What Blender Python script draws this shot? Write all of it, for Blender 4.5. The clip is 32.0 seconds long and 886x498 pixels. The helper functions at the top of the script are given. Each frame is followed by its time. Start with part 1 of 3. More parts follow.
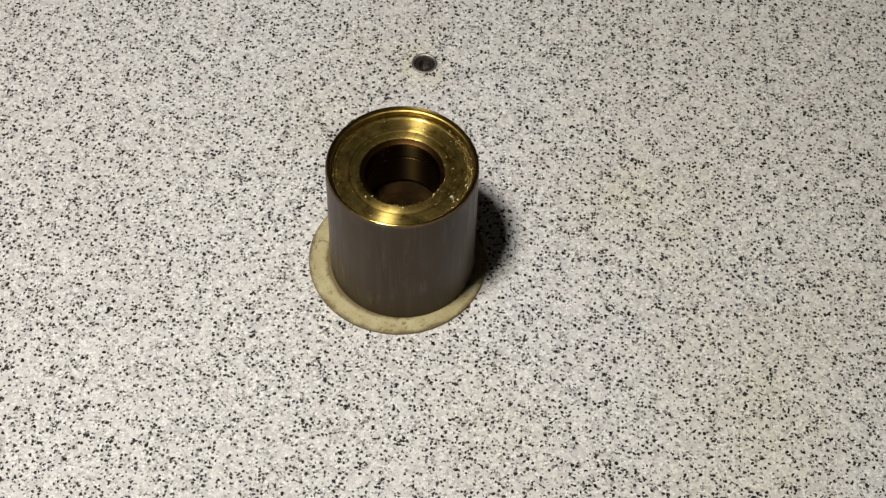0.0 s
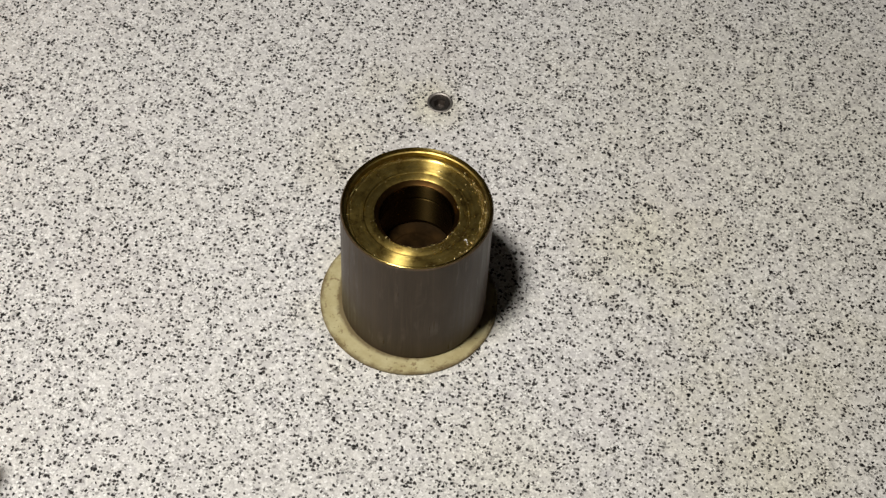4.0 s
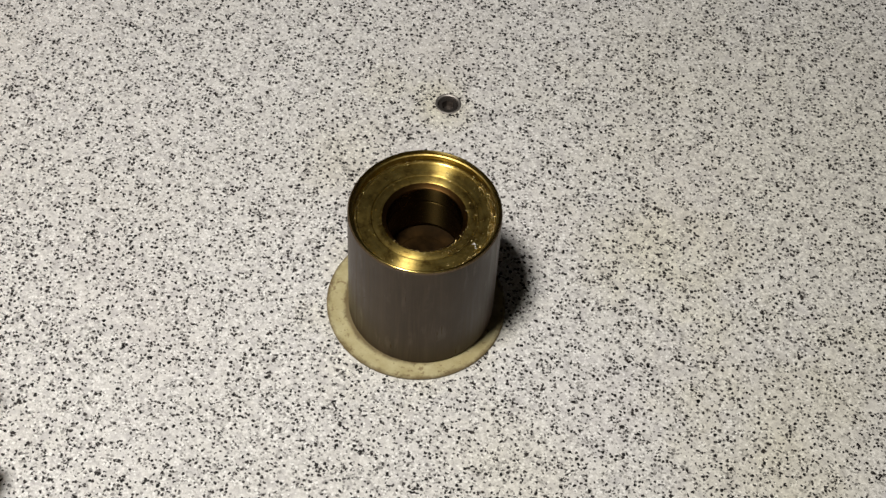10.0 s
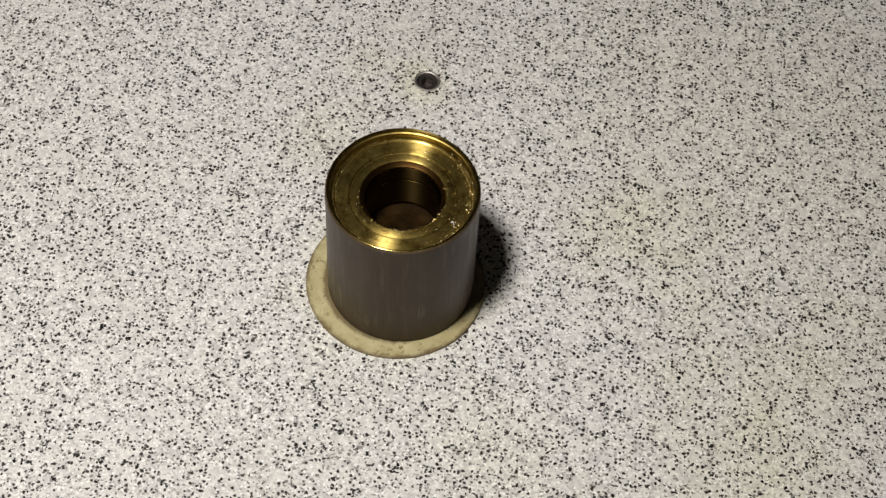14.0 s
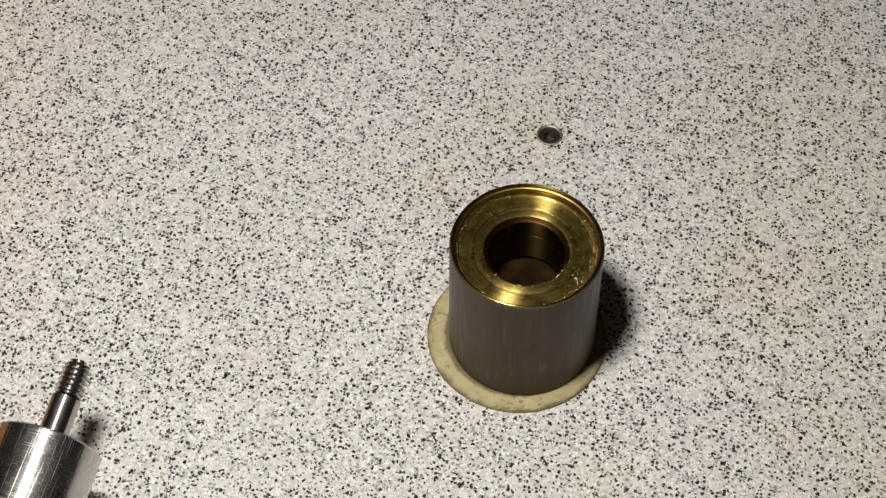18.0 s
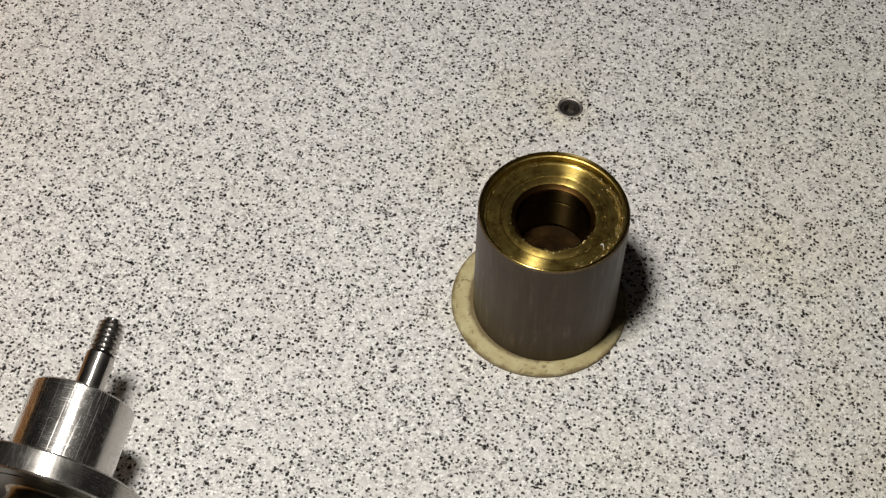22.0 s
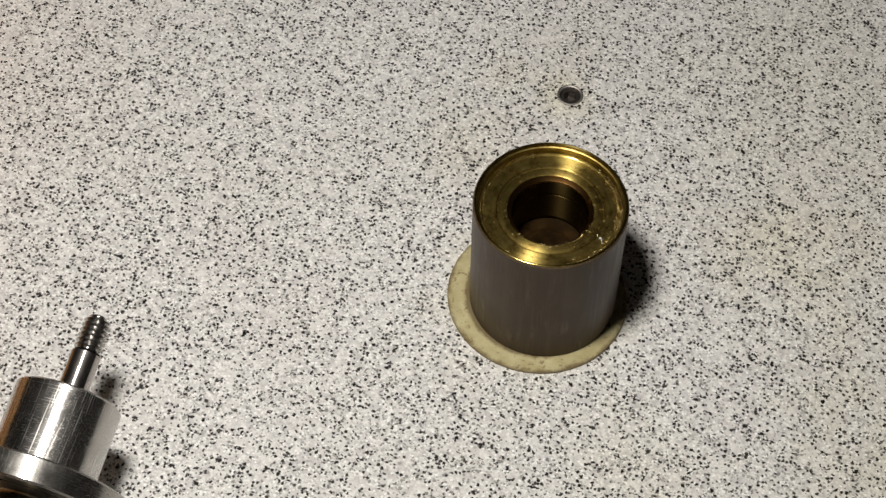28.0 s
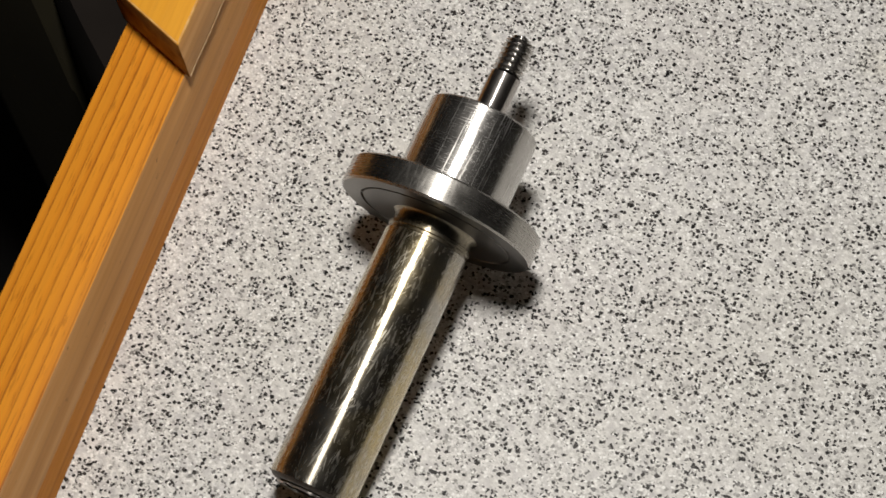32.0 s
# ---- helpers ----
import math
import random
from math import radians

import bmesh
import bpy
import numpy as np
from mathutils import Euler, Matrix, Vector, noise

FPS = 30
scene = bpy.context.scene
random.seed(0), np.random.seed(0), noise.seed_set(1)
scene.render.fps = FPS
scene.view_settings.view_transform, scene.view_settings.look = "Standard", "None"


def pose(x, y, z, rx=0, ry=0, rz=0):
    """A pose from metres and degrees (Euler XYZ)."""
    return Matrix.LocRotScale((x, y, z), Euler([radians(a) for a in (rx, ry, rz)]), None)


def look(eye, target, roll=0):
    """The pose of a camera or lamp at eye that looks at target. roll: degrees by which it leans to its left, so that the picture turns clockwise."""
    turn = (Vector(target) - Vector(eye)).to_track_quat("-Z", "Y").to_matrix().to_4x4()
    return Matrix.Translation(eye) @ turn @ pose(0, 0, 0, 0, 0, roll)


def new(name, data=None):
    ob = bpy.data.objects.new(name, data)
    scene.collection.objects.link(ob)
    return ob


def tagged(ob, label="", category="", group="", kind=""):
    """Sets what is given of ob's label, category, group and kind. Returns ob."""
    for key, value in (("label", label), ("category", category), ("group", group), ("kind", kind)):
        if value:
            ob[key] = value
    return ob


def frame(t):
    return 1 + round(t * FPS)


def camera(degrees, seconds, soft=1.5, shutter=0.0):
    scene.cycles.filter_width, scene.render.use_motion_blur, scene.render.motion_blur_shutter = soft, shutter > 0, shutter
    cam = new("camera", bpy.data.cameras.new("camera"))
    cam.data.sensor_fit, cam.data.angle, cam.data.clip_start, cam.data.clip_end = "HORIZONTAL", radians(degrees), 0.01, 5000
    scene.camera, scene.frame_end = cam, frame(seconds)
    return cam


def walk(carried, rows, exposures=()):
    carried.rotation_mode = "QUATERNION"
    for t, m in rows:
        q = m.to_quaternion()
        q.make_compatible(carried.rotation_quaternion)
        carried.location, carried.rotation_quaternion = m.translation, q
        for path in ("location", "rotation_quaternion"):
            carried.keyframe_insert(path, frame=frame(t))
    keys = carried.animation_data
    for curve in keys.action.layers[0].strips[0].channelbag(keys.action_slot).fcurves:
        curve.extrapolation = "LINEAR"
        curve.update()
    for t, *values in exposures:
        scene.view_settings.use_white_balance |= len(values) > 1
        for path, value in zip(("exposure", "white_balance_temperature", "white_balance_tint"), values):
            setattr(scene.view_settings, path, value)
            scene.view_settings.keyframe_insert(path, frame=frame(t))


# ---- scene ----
cam = camera(28.13, 32.0, soft=1.35, shutter=0.37)
# seconds; the eye; the point of the worktop it looks at; roll
ROWS = [
    (0, 0.0137, -0.3220, 0.4677, 0.0128, 0.0049, 3.54),
    (0.5, 0.0121, -0.3210, 0.4701, 0.0164, 0.0074, 3.82),
    (1, 0.0176, -0.3202, 0.4702, 0.0212, 0.0088, 3.76),
    (1.5, 0.0136, -0.3182, 0.4706, 0.0150, 0.0139, 4.16),
    (2, 0.0118, -0.3153, 0.4687, 0.0124, 0.0143, 4.67),
    (2.5, 0.0101, -0.3141, 0.4703, 0.0116, 0.0159, 5.04),
    (3, 0.0074, -0.3167, 0.4683, 0.0091, 0.0109, 5.28),
    (3.5, 0.0082, -0.3165, 0.4698, 0.0081, 0.0152, 5.23),
    (5.5, 0.0100, -0.3215, 0.4740, 0.0082, 0.0275, 4.61),
    (6, 0.0057, -0.3237, 0.4743, 0.0070, 0.0273, 5.31),
    (6.5, 0.0036, -0.3214, 0.4740, 0.0122, 0.0315, 5.87),
    (7, 0.0074, -0.3190, 0.4724, 0.0216, 0.0274, 5.65),
    (7.5, 0.0071, -0.3197, 0.4702, 0.0203, 0.0176, 5.89),
    (8, 0.0052, -0.3195, 0.4705, 0.0171, 0.0169, 5.80),
    (8.5, 0.0040, -0.3198, 0.4712, 0.0152, 0.0157, 5.79),
    (9, 0.0026, -0.3183, 0.4706, 0.0099, 0.0172, 6.06),
    (9.5, 0.0052, -0.3143, 0.4708, 0.0083, 0.0221, 6.08),
    (10, 0.0076, -0.3119, 0.4687, 0.0053, 0.0217, 5.10),
    (10.5, 0.0078, -0.3062, 0.4716, -0.0020, 0.0295, 4.08),
    (11, 0.0091, -0.3047, 0.4683, -0.0032, 0.0266, 4.03),
    (11.5, 0.0078, -0.3070, 0.4688, -0.0053, 0.0216, 3.75),
    (12, 0.0077, -0.3133, 0.4692, 0.0002, 0.0161, 4.15),
    (12.5, 0.0097, -0.3121, 0.4680, 0.0098, 0.0147, 4.75),
    (13, 0.0103, -0.3098, 0.4676, 0.0113, 0.0155, 4.74),
    (13.5, 0.0122, -0.3094, 0.4674, 0.0133, 0.0148, 4.88),
    (14, 0.0115, -0.3092, 0.4679, 0.0125, 0.0138, 5.15),
    (14.5, 0.0070, -0.3113, 0.4683, 0.0026, 0.0125, 4.29),
    (16.5, 0.0119, -0.2980, 0.4699, -0.0101, 0.0328, 1.19),
    (17, 0.0089, -0.3007, 0.4723, -0.0187, 0.0341, 1.16),
    (17.5, 0.0050, -0.3060, 0.4720, -0.0284, 0.0306, 1.01),
    (18, 0.0042, -0.3073, 0.4728, -0.0287, 0.0303, 1.42),
    (18.5, 0.0026, -0.3103, 0.4701, -0.0264, 0.0201, 2.09),
    (19, -0.0001, -0.3156, 0.4700, -0.0266, 0.0120, 2.48),
    (19.5, -0.0026, -0.3186, 0.4715, -0.0274, 0.0123, 2.69),
    (20, -0.0041, -0.3193, 0.4712, -0.0285, 0.0110, 2.66),
    (20.5, -0.0029, -0.3188, 0.4709, -0.0243, 0.0112, 2.92),
    (21, -0.0053, -0.3170, 0.4697, -0.0244, 0.0118, 3.41),
    (21.5, -0.0101, -0.3210, 0.4728, -0.0323, 0.0119, 3.76),
    (22, -0.0108, -0.3220, 0.4738, -0.0348, 0.0163, 3.32),
    (22.5, -0.0098, -0.3248, 0.4739, -0.0390, 0.0141, 1.92),
    (23, -0.0107, -0.3239, 0.4716, -0.0450, 0.0095, 1.23),
    (23.5, -0.0077, -0.3189, 0.4703, -0.0419, 0.0092, 1.21),
    (24, -0.0084, -0.3164, 0.4701, -0.0416, 0.0103, 1.31),
    (24.5, -0.0043, -0.3169, 0.4689, -0.0341, 0.0066, 1.40),
    (25, -0.0035, -0.3198, 0.4692, -0.0325, 0.0041, 1.45),
    (25.5, -0.0043, -0.3227, 0.4704, -0.0300, 0.0037, 2.13),
    (27.5, -0.0020, -0.3116, 0.4661, -0.0251, 0.0082, 3.03),
    (28, -0.0053, -0.3086, 0.4669, -0.0332, 0.0135, 2.46),
    (28.5, -0.0067, -0.3073, 0.4676, -0.0410, 0.0165, 2.06),
    (28.8, -0.0091, -0.3072, 0.4658, -0.0508, 0.0191, 1.71),
    (29, -0.0096, -0.3069, 0.4661, -0.0636, 0.0117, 0.30),
    (29.1, -0.0121, -0.3070, 0.4621, -0.0712, 0.0060, -0.09),
    (29.2, -0.0145, -0.3057, 0.4584, -0.0802, -0.0013, -0.77),
    (29.3, -0.0168, -0.3048, 0.4546, -0.0882, -0.0102, -1.38),
    (29.5, -0.0185, -0.3041, 0.4503, -0.0978, -0.0307, -2.12),
    (29.7, -0.0231, -0.3043, 0.4389, -0.1047, -0.0546, -2.16),
    (29.8, -0.0248, -0.3033, 0.4337, -0.1075, -0.0680, -2.66),
    (30, -0.0272, -0.3015, 0.4252, -0.1105, -0.0921, -3.94),
    (30.2, -0.0292, -0.3023, 0.4213, -0.1141, -0.1091, -5.31),
    (30.3, -0.0297, -0.3024, 0.4204, -0.1166, -0.1136, -6.09),
    (30.5, -0.0304, -0.3034, 0.4210, -0.1170, -0.1176, -6.28),
    (31, -0.0297, -0.2993, 0.4177, -0.1204, -0.1152, -8.33),
    (31.5, -0.0284, -0.2982, 0.4211, -0.1258, -0.1052, -9.88),
    (32, -0.0337, -0.3035, 0.4294, -0.1359, -0.0975, -10.14),
]
EXPOSURES = [(0.0, 0.0), (16.0, 0.0), (23.0, -0.06), (28.5, -0.08), (30.0, -0.27), (32.0, -0.30)]
walk(cam, [(t, look((ex, ey, ez), (gx, gy, 0.0), roll)) for t, ex, ey, ez, gx, gy, roll in ROWS], EXPOSURES)

# ---- light: a small bench lamp close above the worktop in a dim room ----
world = bpy.data.worlds.new("dim_room")
scene.world = world
world.use_nodes = True
world.node_tree.nodes["Background"].inputs["Color"].default_value = (1.0, 0.93, 0.85, 1)
world.node_tree.nodes["Background"].inputs["Strength"].default_value = 0.012

LAMP = (-0.104, -0.097, 0.48)
lamp_data = bpy.data.lights.new("bench_lamp", "POINT")
lamp_data.shadow_soft_size, lamp_data.energy = 0.037, 9.45
lamp_data.color = (1.0, 0.953, 0.885)
lamp = new("bench_lamp", lamp_data)
lamp.matrix_world = pose(*LAMP)


# ---- node helpers ----
class Mat:
    """A principled material with short ways to add nodes."""

    def __init__(self, name, rough=0.5, metal=0.0, color=(0.5, 0.5, 0.5), spec=0.5):
        self.m = bpy.data.materials.new(name)
        self.m.use_nodes = True
        self.t = self.m.node_tree
        self.b = self.t.nodes["Principled BSDF"]
        self.b.inputs["Roughness"].default_value = rough
        self.b.inputs["Metallic"].default_value = metal
        self.b.inputs["Base Color"].default_value = (*color, 1)
        self.b.inputs["Specular IOR Level"].default_value = spec
        self.coord = self.t.nodes.new("ShaderNodeTexCoord").outputs["Object"]

    def node(self, kind, **sets):
        n = self.t.nodes.new(kind)
        for k, v in sets.items():
            n.inputs[k.replace("_", " ")].default_value = v
        return n

    def link(self, a, b):
        self.t.links.new(a, b)

    def mapped(self, scale=(1, 1, 1), rot=(0, 0, 0), loc=(0, 0, 0)):
        n = self.t.nodes.new("ShaderNodeMapping")
        n.inputs["Scale"].default_value, n.inputs["Rotation"].default_value, n.inputs["Location"].default_value = scale, rot, loc
        self.link(self.coord, n.inputs["Vector"])
        return n.outputs["Vector"]

    def noise(self, scale, detail=3.0, rough=0.5, vec=None, distortion=0.0):
        n = self.node("ShaderNodeTexNoise", Scale=scale, Detail=detail, Roughness=rough, Distortion=distortion)
        self.link(vec or self.coord, n.inputs["Vector"])
        return n.outputs["Fac"]

    def ramp(self, fac, *stops):
        n = self.t.nodes.new("ShaderNodeValToRGB")
        e = n.color_ramp.elements
        while len(e) < len(stops):
            e.new(0.5)
        for el, (p, c) in zip(e, stops):
            el.position, el.color = p, (*c, 1) if len(c) == 3 else c
        self.link(fac, n.inputs["Fac"])
        return n.outputs["Color"]

    def grey(self, fac, *stops):
        return self.ramp(fac, *((p, (v, v, v)) for p, v in stops))

    def mix(self, fac, a, b, blend="MIX"):
        n = self.t.nodes.new("ShaderNodeMix")
        n.data_type, n.blend_type = "RGBA", blend
        for sock, v in ((n.inputs[0], fac), (n.inputs[6], a), (n.inputs[7], b)):
            if isinstance(v, bpy.types.NodeSocket):
                self.link(v, sock)
            else:
                sock.default_value = v if isinstance(v, (int, float)) else (*v, 1)
        return n.outputs[2]

    def math(self, op, a, b=0.0, c=0.0):
        n = self.t.nodes.new("ShaderNodeMath")
        n.operation = op
        for sock, v in zip(n.inputs, (a, b, c)):
            if isinstance(v, bpy.types.NodeSocket):
                self.link(v, sock)
            else:
                sock.default_value = v
        return n.outputs[0]

    def bump(self, height, strength=0.2, distance=0.001):
        n = self.node("ShaderNodeBump", Strength=strength, Distance=distance)
        self.link(height, n.inputs["Height"])
        self.link(n.outputs["Normal"], self.b.inputs["Normal"])

    def aniso(self, amount, axis="Z"):
        n = self.t.nodes.new("ShaderNodeTangent")
        n.direction_type, n.axis = "RADIAL", axis
        self.link(n.outputs["Tangent"], self.b.inputs["Tangent"])
        self.b.inputs["Anisotropic"].default_value = amount
        self.b.inputs["Anisotropic Rotation"].default_value = 0.25

    def color(self, c):
        self.link(c, self.b.inputs["Base Color"])

    def rough(self, r):
        self.link(r, self.b.inputs["Roughness"])


# ---- materials ----
def worktop_material():
    k = Mat("speckled_solid_surface", rough=0.42, spec=0.24)
    place = k.coord
    k.coord = k.mapped(rot=(0, 0, 0.6), loc=(0.21, 0.37, 0.1234))

    clump = k.grey(k.noise(210, 2, 0.55, k.mapped(loc=(0.4, 0.9, 0))), (0.38, 0.30), (0.60, 1.0))

    def cells(scale, lo, hi, share, seed, clumped=True, warp_by=0.85):
        """Specks: the cores of a share of all cells, of uneven shape and strength."""
        warp = k.t.nodes.new("ShaderNodeVectorMath")
        warp.operation = "ADD"
        nz = k.node("ShaderNodeTexNoise", Scale=scale * 1.5, Detail=1.0)
        k.link(k.mapped(loc=(seed * 1.7, seed, 0)), nz.inputs["Vector"])
        sub = k.t.nodes.new("ShaderNodeVectorMath")
        sub.operation = "SCALE"
        sub.inputs["Scale"].default_value = warp_by / scale
        k.link(nz.outputs["Color"], sub.inputs[0])
        k.link(k.mapped(loc=(seed, seed * 0.7, 0), rot=(0, 0, seed * 0.77)), warp.inputs[0])
        k.link(sub.outputs["Vector"], warp.inputs[1])
        v = k.node("ShaderNodeTexVoronoi", Scale=scale, Randomness=1.0)
        v.voronoi_dimensions = "2D"
        k.link(warp.outputs["Vector"], v.inputs["Vector"])
        sep = k.t.nodes.new("ShaderNodeSeparateColor")
        k.link(v.outputs["Color"], sep.inputs["Color"])
        pick = k.math("LESS_THAN", sep.outputs["Red"], k.math("MULTIPLY", clump, share) if clumped else share)
        size = k.math("MULTIPLY_ADD", sep.outputs["Green"], hi - lo, lo)
        core = k.math("SUBTRACT", size, v.outputs["Distance"])
        soft = k.math("MULTIPLY", core, 9.0)
        n = k.t.nodes.new("ShaderNodeClamp")
        k.link(soft, n.inputs["Value"])
        return k.math("MULTIPLY", n.outputs["Result"], pick), sep.outputs["Blue"]

    grain = k.noise(640, 3, 0.8)
    base = k.ramp(grain, (0.32, (0.36, 0.355, 0.35)), (0.42, (0.60, 0.59, 0.575)), (0.53, (0.76, 0.75, 0.735)), (0.64, (0.96, 0.95, 0.935)))
    base = k.mix(k.grey(k.noise(130, 2, 0.5), (0.45, 0.0), (0.64, 0.45)), base, (0.83, 0.82, 0.79))
    base = k.mix(k.grey(k.noise(260, 2, 0.55, k.mapped(loc=(7, 2, 0))), (0.50, 0.0), (0.66, 0.50)), base, (0.52, 0.505, 0.515))
    tint = k.noise(14, 3, 0.55)
    base = k.mix(k.grey(tint, (0.45, 0.0), (0.75, 0.30)), base, (0.60, 0.575, 0.50))
    tint2 = k.noise(19, 2, 0.5, k.mapped(loc=(3, 1, 0)))
    base = k.mix(k.grey(tint2, (0.52, 0.0), (0.75, 0.22)), base, (0.62, 0.57, 0.55))
    for sc, lo, hi, share, seed in ((720, 0.24, 0.50, 0.38, 1.3), (1050, 0.22, 0.52, 0.30, 6.3)):
        grey_m, grey_v = cells(sc, lo, hi, share, seed)
        base = k.mix(k.math("MULTIPLY", grey_m, 0.85), base, k.mix(grey_v, (0.10, 0.097, 0.095), (0.42, 0.41, 0.39)))
    white_m, _ = cells(900, 0.20, 0.48, 0.22, 5.1, False)
    base = k.mix(k.math("MULTIPLY", white_m, 0.9), base, (0.98, 0.975, 0.96))
    for sc, lo, hi, share, seed in ((820, 0.25, 0.50, 0.31, 3.3), (640, 0.23, 0.43, 0.28, 9.7), (520, 0.24, 0.37, 0.10, 12.1)):
        dark_m, dark_v = cells(sc, lo, hi, share, seed)
        base = k.mix(dark_m, base, k.mix(dark_v, (0.003, 0.0027, 0.0027), (0.050, 0.043, 0.041)))
    # yellowed patches where glue and finish soaked in
    for x, y, r, s in ((0.0, 0.083, 0.014, 0.5), (-0.002, 0.0, 0.040, 0.45), (0.125, -0.035, 0.055, 0.26), (0.10, -0.075, 0.05, 0.2), (0.075, 0.03, 0.03, 0.3), (0.14, 0.07, 0.12, 0.26), (-0.03, 0.055, 0.02, 0.2), (0.035, -0.06, 0.03, 0.2), (-0.106, -0.184, 0.012, 0.6), (-0.02, 0.09, 0.012, 0.2)):
        dist = k.t.nodes.new("ShaderNodeVectorMath")
        dist.operation = "DISTANCE"
        k.link(place, dist.inputs[0])
        dist.inputs[1].default_value = (x, y, 0)
        edge = k.math("MULTIPLY_ADD", k.noise(60, 3, 0.6), r * 1.2, dist.outputs["Value"])
        fade = k.math("MULTIPLY", k.math("SUBTRACT", 1.0, k.math("DIVIDE", edge, r * 1.6)), s * 2.2)
        n = k.t.nodes.new("ShaderNodeClamp")
        n.inputs["Max"].default_value = s
        k.link(fade, n.inputs["Value"])
        base = k.mix(n.outputs["Result"], base, k.mix(1.0, base, (0.97, 0.94, 0.74), "MULTIPLY"))
    k.color(base)
    k.rough(k.grey(k.noise(35, 4, 0.6), (0.3, 0.34), (0.7, 0.52)))
    k.bump(k.noise(700, 2, 0.5), 0.10, 0.0004)
    return k.m


def scuffed(k, color, amount, rough, low=0.10, marks=0.0):
    """Handled and scuffed areas scatter light widely: a second, rougher metal lobe in patches."""
    if not amount:
        return
    rough_side = k.node("ShaderNodeBsdfPrincipled", Metallic=1.0, Roughness=rough)
    k.link(color, rough_side.inputs["Base Color"])
    both = k.t.nodes.new("ShaderNodeMixShader")
    patch = k.math("MULTIPLY", k.grey(k.noise(110, 4, 0.7), (0.38, low), (0.64, 1.0)), amount)
    k.link(k.math("ADD", patch, marks), both.inputs[0])
    k.link(k.b.outputs[0], both.inputs[1])
    k.link(rough_side.outputs[0], both.inputs[2])
    k.link(both.outputs[0], k.t.nodes["Material Output"].inputs["Surface"])


def brass_material(name, rough, dull=0.0, aniso=0.75, worn=0.0, grime=(0.085, 0.060, 0.022)):
    k = Mat(name, metal=1.0)
    rings = k.t.nodes.new("ShaderNodeVectorMath")
    rings.operation = "LENGTH"
    flat = k.mapped(scale=(1, 1, 0))
    k.link(flat, rings.inputs[0])
    comb = k.t.nodes.new("ShaderNodeCombineXYZ")
    k.link(rings.outputs["Value"], comb.inputs[0])
    lines = k.noise(2600, 3, 0.7, comb.outputs[0])
    tarnish = k.noise(260, 5, 0.75)
    c = k.ramp(tarnish, (0.34, (0.24, 0.155, 0.040)), (0.48, (0.60, 0.44, 0.12)), (0.68, (0.78, 0.61, 0.20)))
    # grime tone; on the rim wall and bore it paints shade into the colour
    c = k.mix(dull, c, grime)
    coarse = k.noise(1100, 2, 0.6, comb.outputs[0])
    c = k.mix(k.grey(coarse, (0.40, 0.22), (0.60, 0.0)), c, tuple(0.45 * v for v in grime))
    k.color(c)
    k.rough(k.math("MULTIPLY_ADD", k.grey(tarnish, (0.3, 0.08), (0.7, 0.0)), 0.5, k.math("MULTIPLY_ADD", lines, 0.05, rough - 0.025)))
    k.bump(k.math("ADD", lines, coarse), 0.16, 0.0002)
    if aniso:
        k.aniso(aniso)
    scuffed(k, c, worn, 0.48, 0.55)
    return k.m


def patina_material():
    """The dark, oxidised outside of the bushing, with drawn vertical marks."""
    k = Mat("dark_bronze_patina", rough=0.42, metal=0.0, spec=0.20)
    v = k.noise(900, 4, 0.65, k.mapped(scale=(1, 1, 0.04)))
    big = k.noise(60, 4, 0.6, k.mapped(scale=(1, 1, 0.5)))
    c = k.ramp(big, (0.3, (0.050, 0.033, 0.019)), (0.6, (0.072, 0.049, 0.030)), (0.8, (0.108, 0.078, 0.051)))
    wide = k.noise(240, 3, 0.6, k.mapped(scale=(1, 1, 0.05), loc=(1, 2, 0)))
    c = k.mix(k.grey(wide, (0.45, 0.0), (0.70, 0.3)), c, (0.105, 0.076, 0.050))
    c = k.mix(k.grey(v, (0.50, 0.0), (0.72, 0.4)), c, (0.14, 0.105, 0.072))
    slant = k.noise(420, 3, 0.6, k.mapped(scale=(1, 1, 0.10), rot=(0.0, 0.35, 0.0), loc=(2, 5, 1)))
    patch = k.grey(k.noise(95, 3, 0.6, k.mapped(loc=(4, 1, 2))), (0.48, 0.0), (0.62, 1.0))
    scuff = k.math("MULTIPLY", k.grey(slant, (0.54, 0.0), (0.64, 1.0)), patch)
    c = k.mix(k.math("MULTIPLY", scuff, 0.30), c, (0.20, 0.155, 0.105))
    k.color(c)
    k.rough(k.math("MULTIPLY_ADD", scuff, -0.10, k.grey(v, (0.3, 0.28), (0.7, 0.50))))
    k.bump(k.math("MULTIPLY_ADD", scuff, 0.6, v), 0.22, 0.0003)
    return k.m


